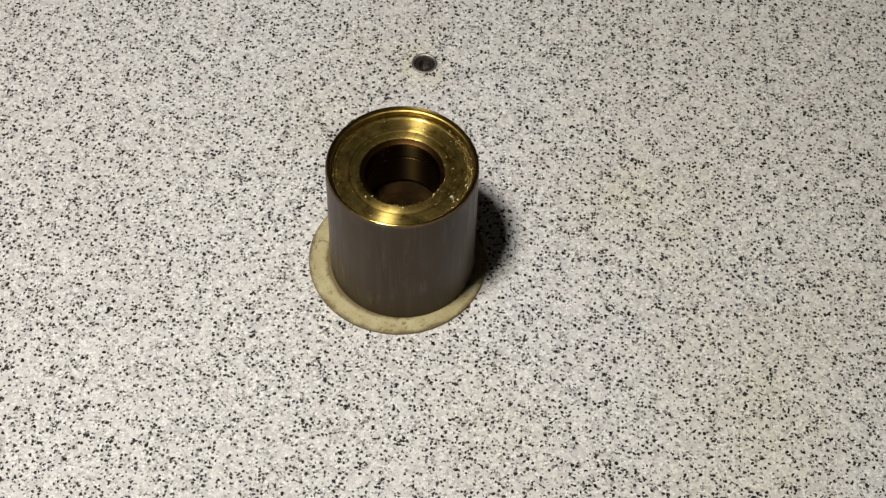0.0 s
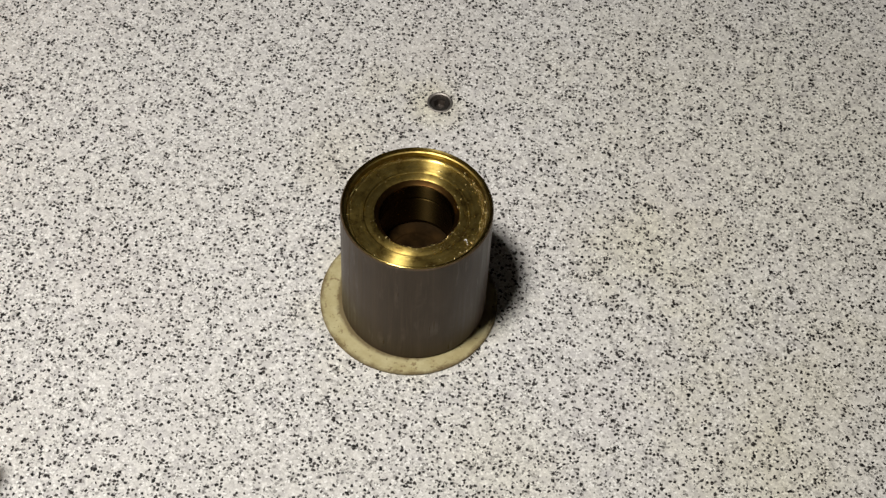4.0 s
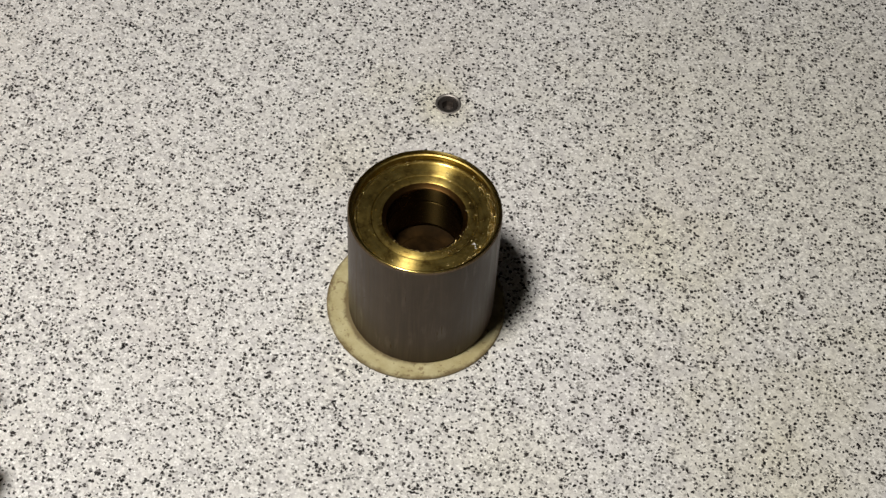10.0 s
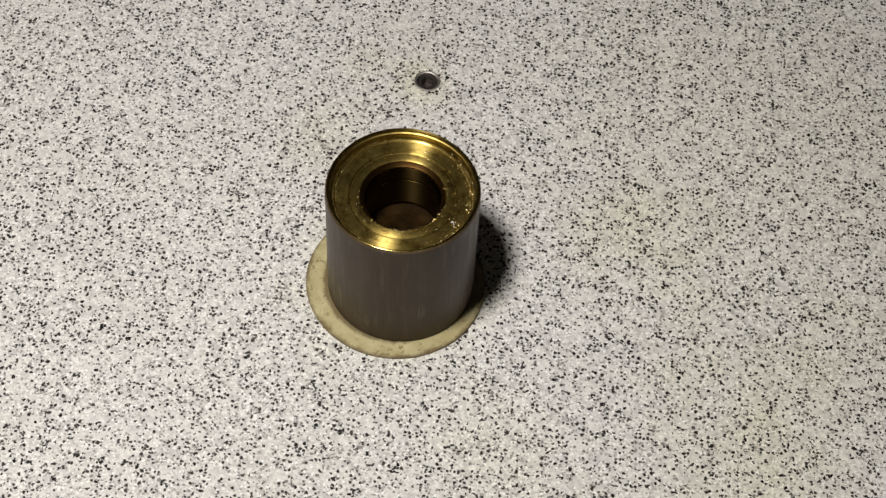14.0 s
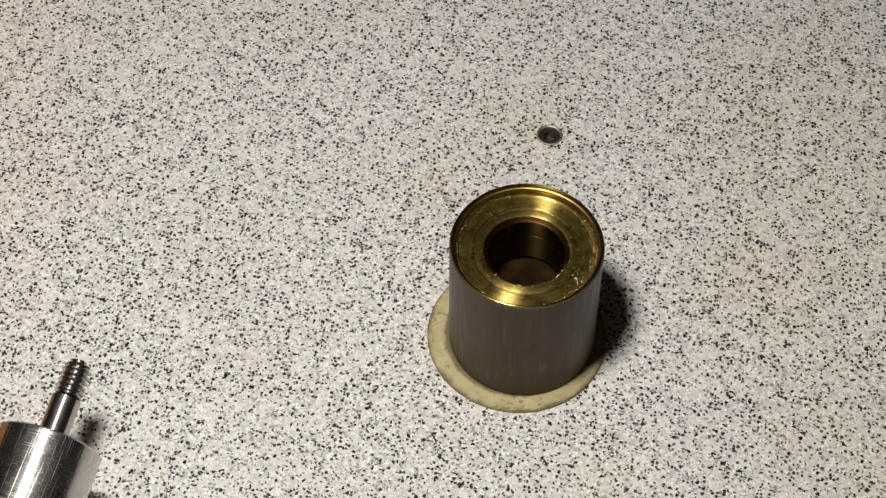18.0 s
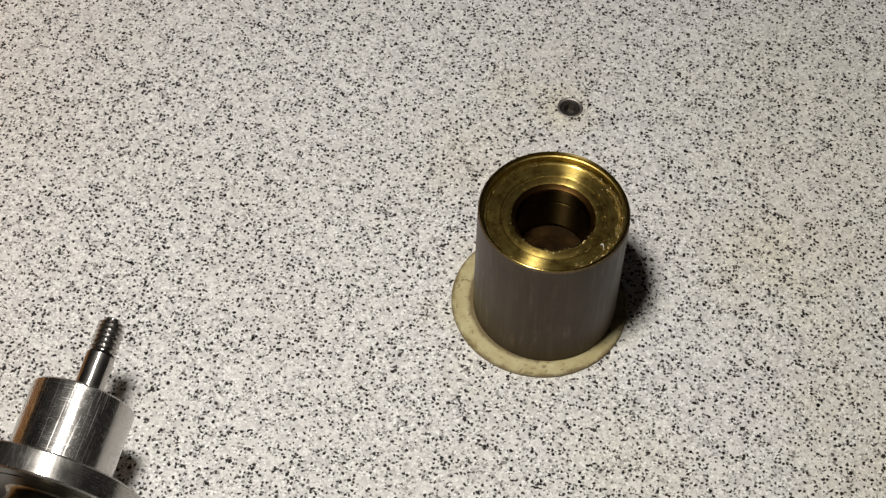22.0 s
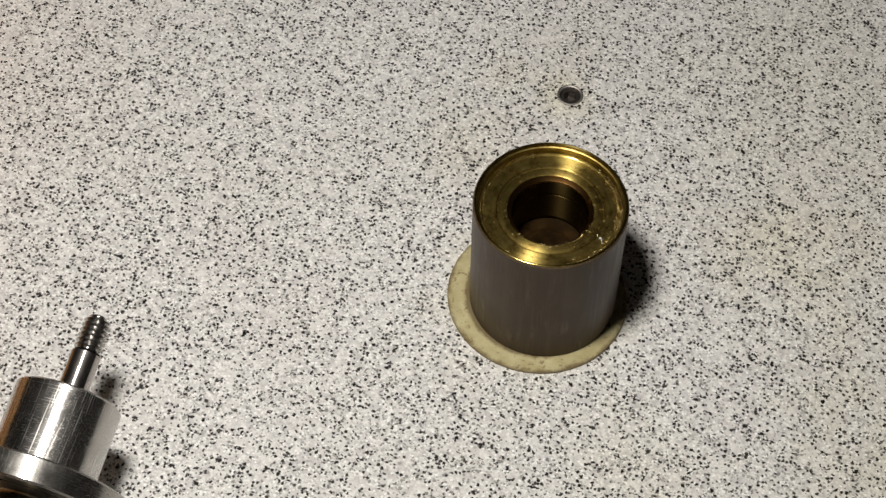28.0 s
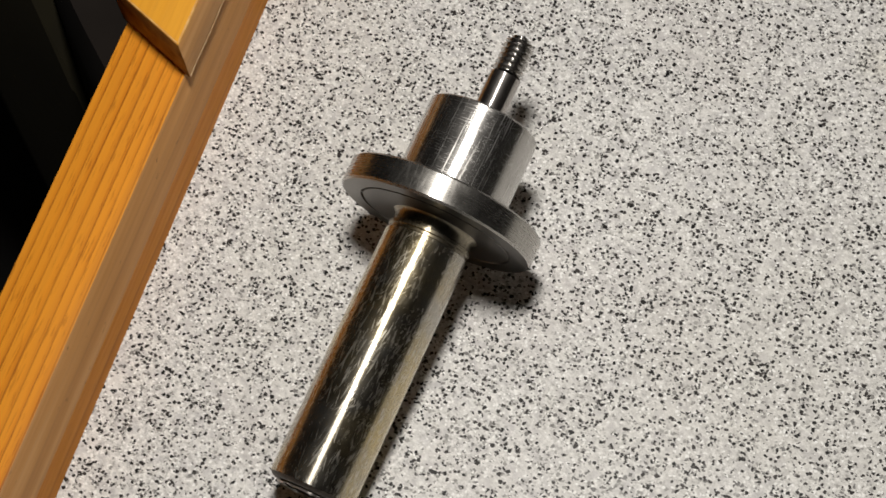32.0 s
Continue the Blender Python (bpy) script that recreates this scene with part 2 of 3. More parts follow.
def steel_material(name, color=(0.60, 0.58, 0.56), rough=0.22, aniso=0.6, scratches=0.5, tarnish=0.0, axis="X", worn=0.0, lengthwise=0.0):
    """Turned steel: its axis is the object's x axis, with rings round it and stray scratches."""
    k = Mat(name, metal=1.0)
    turned = k.noise(2200, 2, 0.6, k.mapped(scale=(1, 0.02, 0.02)))
    cloud = k.noise(70, 4, 0.65)

    def strokes(scale, turn, stretch, cut, seed):
        """Thin scratches that run at an angle to the axis."""
        first = k.mapped(rot=(0.0, 0.0, turn), loc=(seed, seed, 0))
        then = k.t.nodes.new("ShaderNodeMapping")
        then.inputs["Scale"].default_value = (stretch, 1, 1)
        k.link(first, then.inputs["Vector"])
        return k.grey(k.noise(scale, 2, 0.6, then.outputs[0]), (cut, 0.0), (cut + 0.07, 1.0))

    scr = k.math("MAXIMUM", strokes(1500, 0.16, 0.09, 0.58, 0.3), strokes(1800, -0.14, 0.07, 0.585, 0.7))
    cross = k.math("MULTIPLY", strokes(1700, 0.62, 0.10, 0.60, 1.1), k.grey(k.noise(60, 2, 0.5, k.mapped(loc=(5, 3, 0))), (0.46, 0.0), (0.56, 1.0)))
    scr = k.math("MULTIPLY", k.math("MAXIMUM", scr, cross), 0.7)
    if lengthwise:
        scr = k.math("MULTIPLY", scr, 0.12)
        scr = k.math("MAXIMUM", scr, k.math("MULTIPLY", strokes(2000, 0.03, 0.008, 0.59, 1.9), lengthwise))
        scr = k.math("MAXIMUM", scr, k.math("MULTIPLY", strokes(3200, 1.53, 0.012, 0.59, 2.3), 0.35 * lengthwise))
    scr = k.math("MULTIPLY", scr, k.grey(cloud, (0.40, 0.40 if lengthwise else 0.12), (0.60, 1.0)))
    c = k.mix(k.math("MULTIPLY", k.grey(cloud, (0.38, 0.0), (0.62, 1.0)), tarnish), color, (0.50, 0.41, 0.23))
    gilt = k.grey(k.noise(38, 3, 0.6, k.mapped(loc=(0.31, 0.12, 0.4))), (0.50, 0.0), (0.62, 0.7))
    c = k.mix(k.math("MULTIPLY", gilt, tarnish), c, (0.72, 0.56, 0.24))
    c = k.mix(k.math("MULTIPLY", scr, 0.35 * scratches), c, (0.85, 0.83, 0.80))
    k.color(c)
    r = k.math("MULTIPLY_ADD", turned, 0.10, rough - 0.05)
    k.rough(k.math("MULTIPLY_ADD", scr, 0.08 * scratches, r))
    k.bump(k.math("MULTIPLY_ADD", scr, -0.3 * scratches, turned), 0.06, 0.0002)
    if aniso:
        k.aniso(aniso, axis)
    scuffed(k, c, worn, 0.45, 0.30, k.math("MULTIPLY", scr, 0.26 * scratches))
    return k.m


def pine_material(name, planed=0.0, flat=False, dark=0.0):
    """Varnished softwood, the grain along y."""
    k = Mat(name, rough=0.33, spec=0.10)
    wob = k.noise(9, 2, 0.5, k.mapped(scale=(1, 0.12, 1)))
    sep = k.t.nodes.new("ShaderNodeSeparateXYZ")
    k.link(k.coord, sep.inputs[0])
    across = k.math("MULTIPLY_ADD", wob, 0.016, k.math("MULTIPLY_ADD", sep.outputs["Z"], 0.55, sep.outputs["X"]))
    comb = k.t.nodes.new("ShaderNodeCombineXYZ")
    k.link(across, comb.inputs[0])
    fibre = k.noise(700, 3, 0.6, k.mapped(scale=(1, 0.03, 1)))
    # growth rings: each darkens slowly and ends in a thin late-wood line
    count = k.math("MULTIPLY_ADD", k.noise(160, 1, 0.5, comb.outputs[0]), 1.7, k.math("MULTIPLY", across, 310.0))
    ring = k.math("FRACT", count)
    late = (0.24, 0.062, 0.006)
    stops = ((0.0, (0.80, 0.308, 0.024)), (0.50, (0.77, 0.280, 0.020)), (0.84, (0.63, 0.200, 0.013)), (0.92, late), (0.945, late), (1.0, (0.80, 0.308, 0.024)))
    if flat:
        stops = ((0.0, (0.82, 0.385, 0.036)), (0.60, (0.81, 0.375, 0.034)), (0.90, (0.77, 0.345, 0.030)), (1.0, (0.82, 0.385, 0.036)))
    c = k.ramp(ring, *stops)
    c = k.mix(k.grey(k.noise(55, 3, 0.6, k.mapped(scale=(1.5, 0.25, 1.5))), (0.42, 0.0), (0.64, 0.45)), c, stops[0][1])
    c = k.mix(k.grey(fibre, (0.35, 0.0), (0.75, 0.35)), c, (0.55, 0.22, 0.03))
    pores = k.grey(k.noise(2200, 2, 0.5, k.mapped(scale=(1, 0.06, 1), loc=(3, 8, 0))), (0.58, 0.0), (0.70, 0.50))
    c = k.mix(k.math("MULTIPLY", pores, 0.14) if flat else pores, c, (0.30, 0.085, 0.010))
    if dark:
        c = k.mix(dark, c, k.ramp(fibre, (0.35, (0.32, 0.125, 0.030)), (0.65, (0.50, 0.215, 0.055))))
    if planed:
        c = k.mix(planed, c, k.ramp(k.noise(130, 4, 0.65, k.mapped(scale=(1, 0.035, 1))), (0.30, (0.46, 0.235, 0.085)), (0.5, (0.60, 0.325, 0.13)), (0.68, (0.75, 0.45, 0.215))))
        specks = k.grey(k.noise(420, 2, 0.6, k.mapped(scale=(1, 0.5, 1), loc=(1, 4, 2))), (0.68, 0.0), (0.74, 0.7))
        c = k.mix(specks, c, (0.20, 0.10, 0.04))
    k.color(c)
    k.rough(k.grey(k.noise(40, 3, 0.6), (0.3, 0.40), (0.7, 0.55)))
    k.bump(fibre, 0.08, 0.0003)
    return k.m


def plain_material(name, color, rough, spot=None, scale=60.0, metal=0.0, amount=0.5, spec=0.5):
    k = Mat(name, rough=rough, metal=metal, spec=spec)
    n = k.noise(scale, 4, 0.6)
    k.color(k.mix(k.math("MULTIPLY", k.grey(n, (0.35, 0.0), (0.7, 1.0)), amount), color, spot or tuple(c * 0.6 for c in color)))
    k.rough(k.grey(n, (0.3, max(0.05, rough - 0.08)), (0.7, min(1.0, rough + 0.08))))
    k.bump(k.noise(scale * 9, 2), 0.08, 0.0004)
    return k.m


WORKTOP = worktop_material()
BRASS = brass_material("turned_brass", 0.27, 0.16, 1.0, 0.26)
BRASS_LAND = brass_material("turned_brass_land", 0.32, 0.30, 0.9, 0.30)
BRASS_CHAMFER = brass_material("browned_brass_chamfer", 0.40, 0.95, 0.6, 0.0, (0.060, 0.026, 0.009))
BRASS_RIM = brass_material("brass_rim", 0.24, 0.50, 0.9, 0.08)
# rim wall, bore and bore floor: shade inside the bushing is painted as dark colour
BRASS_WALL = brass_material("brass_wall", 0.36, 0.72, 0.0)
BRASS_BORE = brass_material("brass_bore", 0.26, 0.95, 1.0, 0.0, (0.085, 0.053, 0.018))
BRASS_FLOOR = plain_material("shaded_bore_floor", (0.003, 0.0018, 0.0008), 0.42, (0.030, 0.016, 0.005), 130.0, 0.0, 1.0, 0.03)
PATINA = patina_material()
STEEL_SHAFT = steel_material("worn_ground_steel", (0.50, 0.48, 0.44), 0.24, 1.0, 2.4, 0.6, worn=0.14)
STEEL_BOSS = steel_material("turned_steel", (0.57, 0.555, 0.535), 0.24, 0.94, 2.4, worn=0.18, lengthwise=1.3)
STEEL_FLANGE = steel_material("turned_steel_flange", (0.46, 0.445, 0.42), 0.27, 0.92, 0.5, worn=0.20)
STEEL_NECK = steel_material("tarnished_steel_neck", (0.25, 0.225, 0.18), 0.24, 0.8, 0.6, 0.3, worn=0.45)
# the flange's shank-side face, in a darker tone than its edge
STEEL_FACE = steel_material("dull_dark_face", (0.155, 0.145, 0.135), 0.34, 0.6, 0.3, worn=0.2)
STEEL_STUD = steel_material("polished_steel", (0.50, 0.475, 0.455), 0.15, 0.8, 0.3, worn=0.14)
STEEL_THREAD = steel_material("bright_thread_steel", (0.50, 0.485, 0.465), 0.22, 0.0, 0.1)
STEEL_HEAD = plain_material("dull_screw_head", (0.115, 0.090, 0.070), 0.50, (0.07, 0.055, 0.043), 500, 0.0, 0.8, 0.3)
SLOT_STEEL = plain_material("pale_slot_steel", (0.46, 0.43, 0.39), 0.5, (0.25, 0.22, 0.19), 700, 0.0, 0.8, 0.4)
STEEL_SCREW = plain_material("worn_screw_steel", (0.20, 0.18, 0.165), 0.46, (0.07, 0.06, 0.055), 500, 1.0, 0.8)
STEEL_END = plain_material("dark_rough_steel_end", (0.06, 0.052, 0.045), 0.5, (0.16, 0.14, 0.12), 500, 1.0, 0.8)
STEEL_GREY = plain_material("grey_steel", (0.50, 0.47, 0.44), 0.5, scale=300, metal=1.0)


def nylon_material():
    """Yellowed plastic with grime along its edges."""
    k = Mat("yellowed_plastic", rough=0.45, spec=0.35)
    c = k.mix(k.grey(k.noise(130, 4, 0.65), (0.36, 0.0), (0.68, 0.75)), (0.55, 0.50, 0.29), (0.36, 0.29, 0.13))
    dots = k.grey(k.noise(520, 2, 0.6, k.mapped(loc=(3, 3, 0))), (0.60, 0.0), (0.68, 0.75))
    c = k.mix(dots, c, (0.22, 0.15, 0.07))
    far = k.t.nodes.new("ShaderNodeVectorMath")
    far.operation = "LENGTH"
    k.link(k.mapped(scale=(1, 1, 0)), far.inputs[0])
    band = k.math("MULTIPLY_ADD", k.noise(260, 4, 0.7), 0.0032, far.outputs["Value"])
    grime = k.math("MAXIMUM", k.grey(k.math("MULTIPLY", band, 20.0), (0.574, 0.0), (0.597, 0.8)), k.grey(k.math("MULTIPLY", band, 20.0), (0.480, 0.85), (0.502, 0.0)))
    c = k.mix(grime, c, (0.13, 0.09, 0.04))
    k.color(c)
    k.bump(k.noise(900, 3), 0.12, 0.0003)
    return k.m


NYLON = nylon_material()
PINE = pine_material("varnished_pine")
PINE_FLAT = pine_material("flat_sawn_pine", flat=True)
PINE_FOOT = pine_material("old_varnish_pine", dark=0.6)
PINE_EDGE = pine_material("planed_pine_edge", 0.85)
VARNISH = plain_material("clear_varnish_bead", (0.55, 0.38, 0.20), 0.30, (0.74, 0.58, 0.34), 260.0, 0.0, 1.0)
END_GRAIN = plain_material("sawn_end_grain", (0.36, 0.17, 0.042), 0.6, (0.20, 0.085, 0.02), 240.0, 0.0, 1.0, 0.2)
RAW_WOOD = plain_material("worn_raw_wood", (0.74, 0.42, 0.12), 0.6, (0.60, 0.26, 0.035), 220.0, 0.0, 1.0)
CHIP = plain_material("brass_chip", (0.84, 0.68, 0.32), 0.45, scale=500, metal=1.0)
WHITE_CHIP = plain_material("white_flake", (0.82, 0.81, 0.78), 0.4, scale=500)
GREEN_DUST = plain_material("green_grime", (0.16, 0.18, 0.09), 0.8, scale=400)
ROOM_DARK = plain_material("dim_wall_paint", (0.14, 0.13, 0.12), 0.8, scale=3)
FLOOR_DARK = plain_material("dark_floor", (0.011, 0.009, 0.008), 0.7, scale=8)
CLOTH = plain_material("dark_cloth", (0.020, 0.014, 0.011), 0.9, (0.036, 0.027, 0.020), 22)
CLOTH_OLIVE = plain_material("olive_cloth", (0.055, 0.046, 0.022), 0.9, (0.03, 0.025, 0.012), 60)


# ---- mesh helpers ----
def sharpen(me, degrees=32):
    me.polygons.foreach_set("use_smooth", [True] * len(me.polygons))
    me.set_sharp_from_angle(angle=radians(degrees))


def part(name, bm, material, parent=None, label="", m=None):
    """Links a bmesh as one mesh object, under a thing where one is given."""
    me = bpy.data.meshes.new(name)
    bmesh.ops.recalc_face_normals(bm, faces=bm.faces)
    bm.to_mesh(me)
    bm.free()
    me.materials.append(material)
    sharpen(me)
    ob = new(name, me)
    if parent:
        ob.parent = parent
    if m:
        ob.matrix_local = m
    return tagged(ob, label)


def thing(name, m, label, category, group="", kind=""):
    ob = new(name)
    ob.empty_display_size = 0.01
    ob.matrix_world = m
    return tagged(ob, label, category, group, kind)


def lathe(profile, segs=96, axis="Z", closed=False):
    """Turns (radius, height) points round an axis. Radius 0 closes it with a fan."""
    bm = bmesh.new()
    rings = []
    for r, h in profile:
        if r < 1e-7:
            rings.append([bm.verts.new((0, 0, h) if axis == "Z" else (h, 0, 0))])
        else:
            ring = []
            for i in range(segs):
                a = 2 * math.pi * i / segs
                ring.append(bm.verts.new((r * math.cos(a), r * math.sin(a), h) if axis == "Z" else (h, r * math.cos(a), r * math.sin(a))))
            rings.append(ring)
    pairs = list(zip(rings, rings[1:]))
    if closed:
        pairs.append((rings[-1], rings[0]))
    for a, b in pairs:
        for i in range(segs):
            j = (i + 1) % segs
            if len(a) == 1 and len(b) == 1:
                continue
            if len(a) == 1:
                bm.faces.new((a[0], b[i], b[j]))
            elif len(b) == 1:
                bm.faces.new((a[i], a[j], b[0]))
            else:
                bm.faces.new((a[i], a[j], b[j], b[i]))
    return bm


def box(lo, hi, bevel=0.0, segs=2):
    bm = bmesh.new()
    bmesh.ops.create_cube(bm, size=1.0)
    for v in bm.verts:
        v.co = Vector([l + (c + 0.5) * (h - l) for c, l, h in zip(v.co, lo, hi)])
    if bevel:
        bmesh.ops.bevel(bm, geom=list(bm.edges), offset=bevel, segments=segs, affect="EDGES", profile=0.5)
    return bm


def scatter(places):
    """Many small eight-sided grains in one bmesh, each by its own matrix."""
    bm = bmesh.new()
    for m in places:
        v = [bm.verts.new(m @ Vector(p)) for p in ((1, 0, 0), (0, 1, 0), (-1, 0, 0), (0, -1, 0), (0, 0, 1), (0, 0, -1))]
        for i in range(4):
            bm.faces.new((v[i], v[(i + 1) % 4], v[4]))
            bm.faces.new((v[(i + 1) % 4], v[i], v[5]))
    return bm


# ---- the worktop, with a round hole for the set screw ----
HOLE = Vector((0.0022, 0.0830, 0.0))
HOLE_R = 0.0042


def worktop():
    x0, x1, y0, y1, th = -0.2345, 0.62, -0.62, 0.70, 0.030
    bm = bmesh.new()
    n, half = 48, 0.012
    inner, outer, deep = [], [], []
    for i in range(n):
        a = 2 * math.pi * i / n
        c, s = math.cos(a), math.sin(a)
        k = half / max(abs(c), abs(s))
        inner.append(bm.verts.new(HOLE + Vector((HOLE_R * c, HOLE_R * s, 0))))
        deep.append(bm.verts.new(HOLE + Vector((HOLE_R * c, HOLE_R * s, -0.02))))
        outer.append(bm.verts.new(HOLE + Vector((k * c, k * s, 0))))
    for i in range(n):
        j = (i + 1) % n
        bm.faces.new((inner[i], outer[i], outer[j], inner[j]))
        bm.faces.new((inner[i], inner[j], deep[j], deep[i]))
    bm.faces.new(deep)
    hx0, hx1, hy0, hy1 = HOLE.x - half, HOLE.x + half, HOLE.y - half, HOLE.y + half
    for a, b, c, d in ((x0, hx0, y0, y1), (hx1, x1, y0, y1), (hx0, hx1, y0, hy0), (hx0, hx1, hy1, y1)):
        bm.faces.new([bm.verts.new(p) for p in ((a, c, 0), (b, c, 0), (b, d, 0), (a, d, 0))])
    top = [(x0, y0), (x1, y0), (x1, y1), (x0, y1)]
    for (ax, ay), (bx, by) in zip(top, top[1:] + top[:1]):
        bm.faces.new([bm.verts.new(p) for p in ((ax, ay, 0), (ax, ay, -th), (bx, by, -th), (bx, by, 0))])
    bm.faces.new([bm.verts.new((x, y, -th)) for x, y in reversed(top)])
    me = bpy.data.meshes.new("worktop")
    bm.to_mesh(me)
    bm.free()
    me.materials.append(WORKTOP)
    return tagged(new("worktop", me), "pale grey solid-surface worktop with dense black specks", "worktop", kind="structure")


worktop()

# ---- the dim room that closes the place ----
tagged(part("floor", box((-2.2, -2.2, -0.78), (2.2, 2.2, -0.75)), FLOOR_DARK), "dark floor below the bench edge", "floor", kind="structure")
tagged(part("ceiling", box((-2.2, -2.2, 1.65), (2.2, 2.2, 1.70)), ROOM_DARK), "dim painted ceiling over the bench", "ceiling", kind="structure")
for nm, lo, hi in (("wall_north", (-2.2, 2.2, -0.78), (2.2, 2.3, 1.7)), ("wall_south", (-2.2, -2.3, -0.78), (2.2, -2.2, 1.7)),
                   ("wall_west", (-2.3, -2.3, -0.78), (-2.2, 2.3, 1.7)), ("wall_east", (2.2, -2.3, -0.78), (2.3, 2.3, 1.7))):
    tagged(part(nm, box(lo, hi), ROOM_DARK), "dim painted wall of the workshop", "wall", kind="structure")
for sx in (-0.19, 0.56):
    for sy in (-0.56, 0.64):
        tagged(part("bench_leg", box((sx - 0.03, sy - 0.03, -0.75), (sx + 0.03, sy + 0.03, -0.03), 0.003), PINE), "square pine leg under the worktop", "leg", "bench legs", "structure")


# ---- wooden rail, block and screw ----
RAIL_X, RAIL_W, RAIL_H = -0.2125, 0.0240, 0.0293
BOARD_X, BOARD_Y, BOARD_W, BOARD_T = -0.2118, -0.0792, 0.0262, 0.0163


def timber(name, corners, z0, z1, material, inset=0.0, bevel=0.0006, worn=False):
    """A board of a four-cornered plan; its worktop side leans in by inset at the top. That side is the bare planed edge."""
    bm = bmesh.new()
    low = [bm.verts.new((x, y, z0)) for x, y in corners]
    top = [bm.verts.new((x - (inset if i in (1, 2) else 0), y, z1)) for i, (x, y) in enumerate(corners)]
    bm.faces.new(low[::-1])
    bm.faces.new(top)
    for i in range(4):
        j = (i + 1) % 4
        bm.faces.new((low[i], low[j], top[j], top[i]))
    bmesh.ops.bevel(bm, geom=list(bm.edges), offset=bevel, segments=2, affect="EDGES", profile=0.5)
    ob = part(name, bm, material)
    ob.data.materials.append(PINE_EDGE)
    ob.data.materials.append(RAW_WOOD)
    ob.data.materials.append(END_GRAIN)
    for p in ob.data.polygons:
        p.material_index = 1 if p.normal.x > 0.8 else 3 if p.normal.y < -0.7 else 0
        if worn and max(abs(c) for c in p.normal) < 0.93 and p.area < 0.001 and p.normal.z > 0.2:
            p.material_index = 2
    return ob


FOOT = 0.0098
rail = thing("wooden_rail", Matrix(), "varnished orange pine rail with bare side along the worktop edge", "wooden rail")
timber("rail_body", [(RAIL_X - RAIL_W, -0.55), (RAIL_X, -0.55), (RAIL_X, 0.62), (RAIL_X - RAIL_W, 0.62)], 0.0, RAIL_H, PINE, 0.0014).parent = rail
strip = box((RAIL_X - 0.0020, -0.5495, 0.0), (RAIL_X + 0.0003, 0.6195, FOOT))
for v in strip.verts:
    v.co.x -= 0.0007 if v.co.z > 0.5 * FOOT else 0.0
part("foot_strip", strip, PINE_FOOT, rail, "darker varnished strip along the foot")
board = tagged(timber("wooden_board", [(BOARD_X - BOARD_W, BOARD_Y + 0.0142), (BOARD_X, BOARD_Y), (BOARD_X, 0.30), (BOARD_X - BOARD_W, 0.30)], RAIL_H, RAIL_H + BOARD_T, PINE_FLAT, worn=True),
       "varnished pine board with a slanted end screwed on the rail", "wooden board")


def varnish_bead():
    """A thin glossy run of varnish along the foot of the board."""
    bm = bmesh.new()
    rnd = random.Random(12)
    rows = []
    for i in range(41):
        y = BOARD_Y + 0.0004 + 0.052 * i / 40
        r = 0.00013 * (0.6 + 0.7 * rnd.random()) * (1.0 - 0.6 * i / 40)
        x, z = BOARD_X + 0.0001, RAIL_H + 0.0012 + 0.0002 * math.sin(i * 0.4)
        rows.append([bm.verts.new((x + r * math.cos(a * 1.0472), y, z + r * math.sin(a * 1.0472))) for a in range(6)])
    for a, b in zip(rows, rows[1:]):
        for j in range(6):
            bm.faces.new((a[j], a[(j + 1) % 6], b[(j + 1) % 6], b[j]))
    bm.faces.new(rows[0])
    bm.faces.new(rows[-1])
    part("varnish_bead", bm, VARNISH, board, "thin glossy bead of varnish")


varnish_bead()


def wood_screw(x, y, z):
    s = thing("wood_screw", pose(x, y, z, 0, 0, 20), "dark round-headed cross-slot screw in the pine board", "screw")
    r = 0.0056
    bm = lathe([(0.0, 0.0011), (0.0020, 0.0011), (0.0040, 0.0009), (0.0050, 0.0005), (r, 0.0), (0.003, -0.004), (0.0, -0.004)], 40)
    part("head", bm, STEEL_HEAD, s)
    # pale bars mark the four slots
    for a in (0, 90, 180, 270):
        part("slot", box((0.0009, -0.00075, 0.0007), (0.0026, 0.00075, 0.00125), 0.0002), SLOT_STEEL, s, "pale raised bar at the slot", pose(0, 0, 0, 0, 0, a))
    # no hole is cut: a dark disc paints the shade of the recess
    part("recess", lathe([(0.0, 0.00118), (0.0008, 0.00118), (0.0009, 0.0009), (0.0, 0.0009)], 20), STEEL_END, s, "dark disc that paints the shade of the recess")


wood_screw(-0.2224, -0.0446, RAIL_H + BOARD_T)


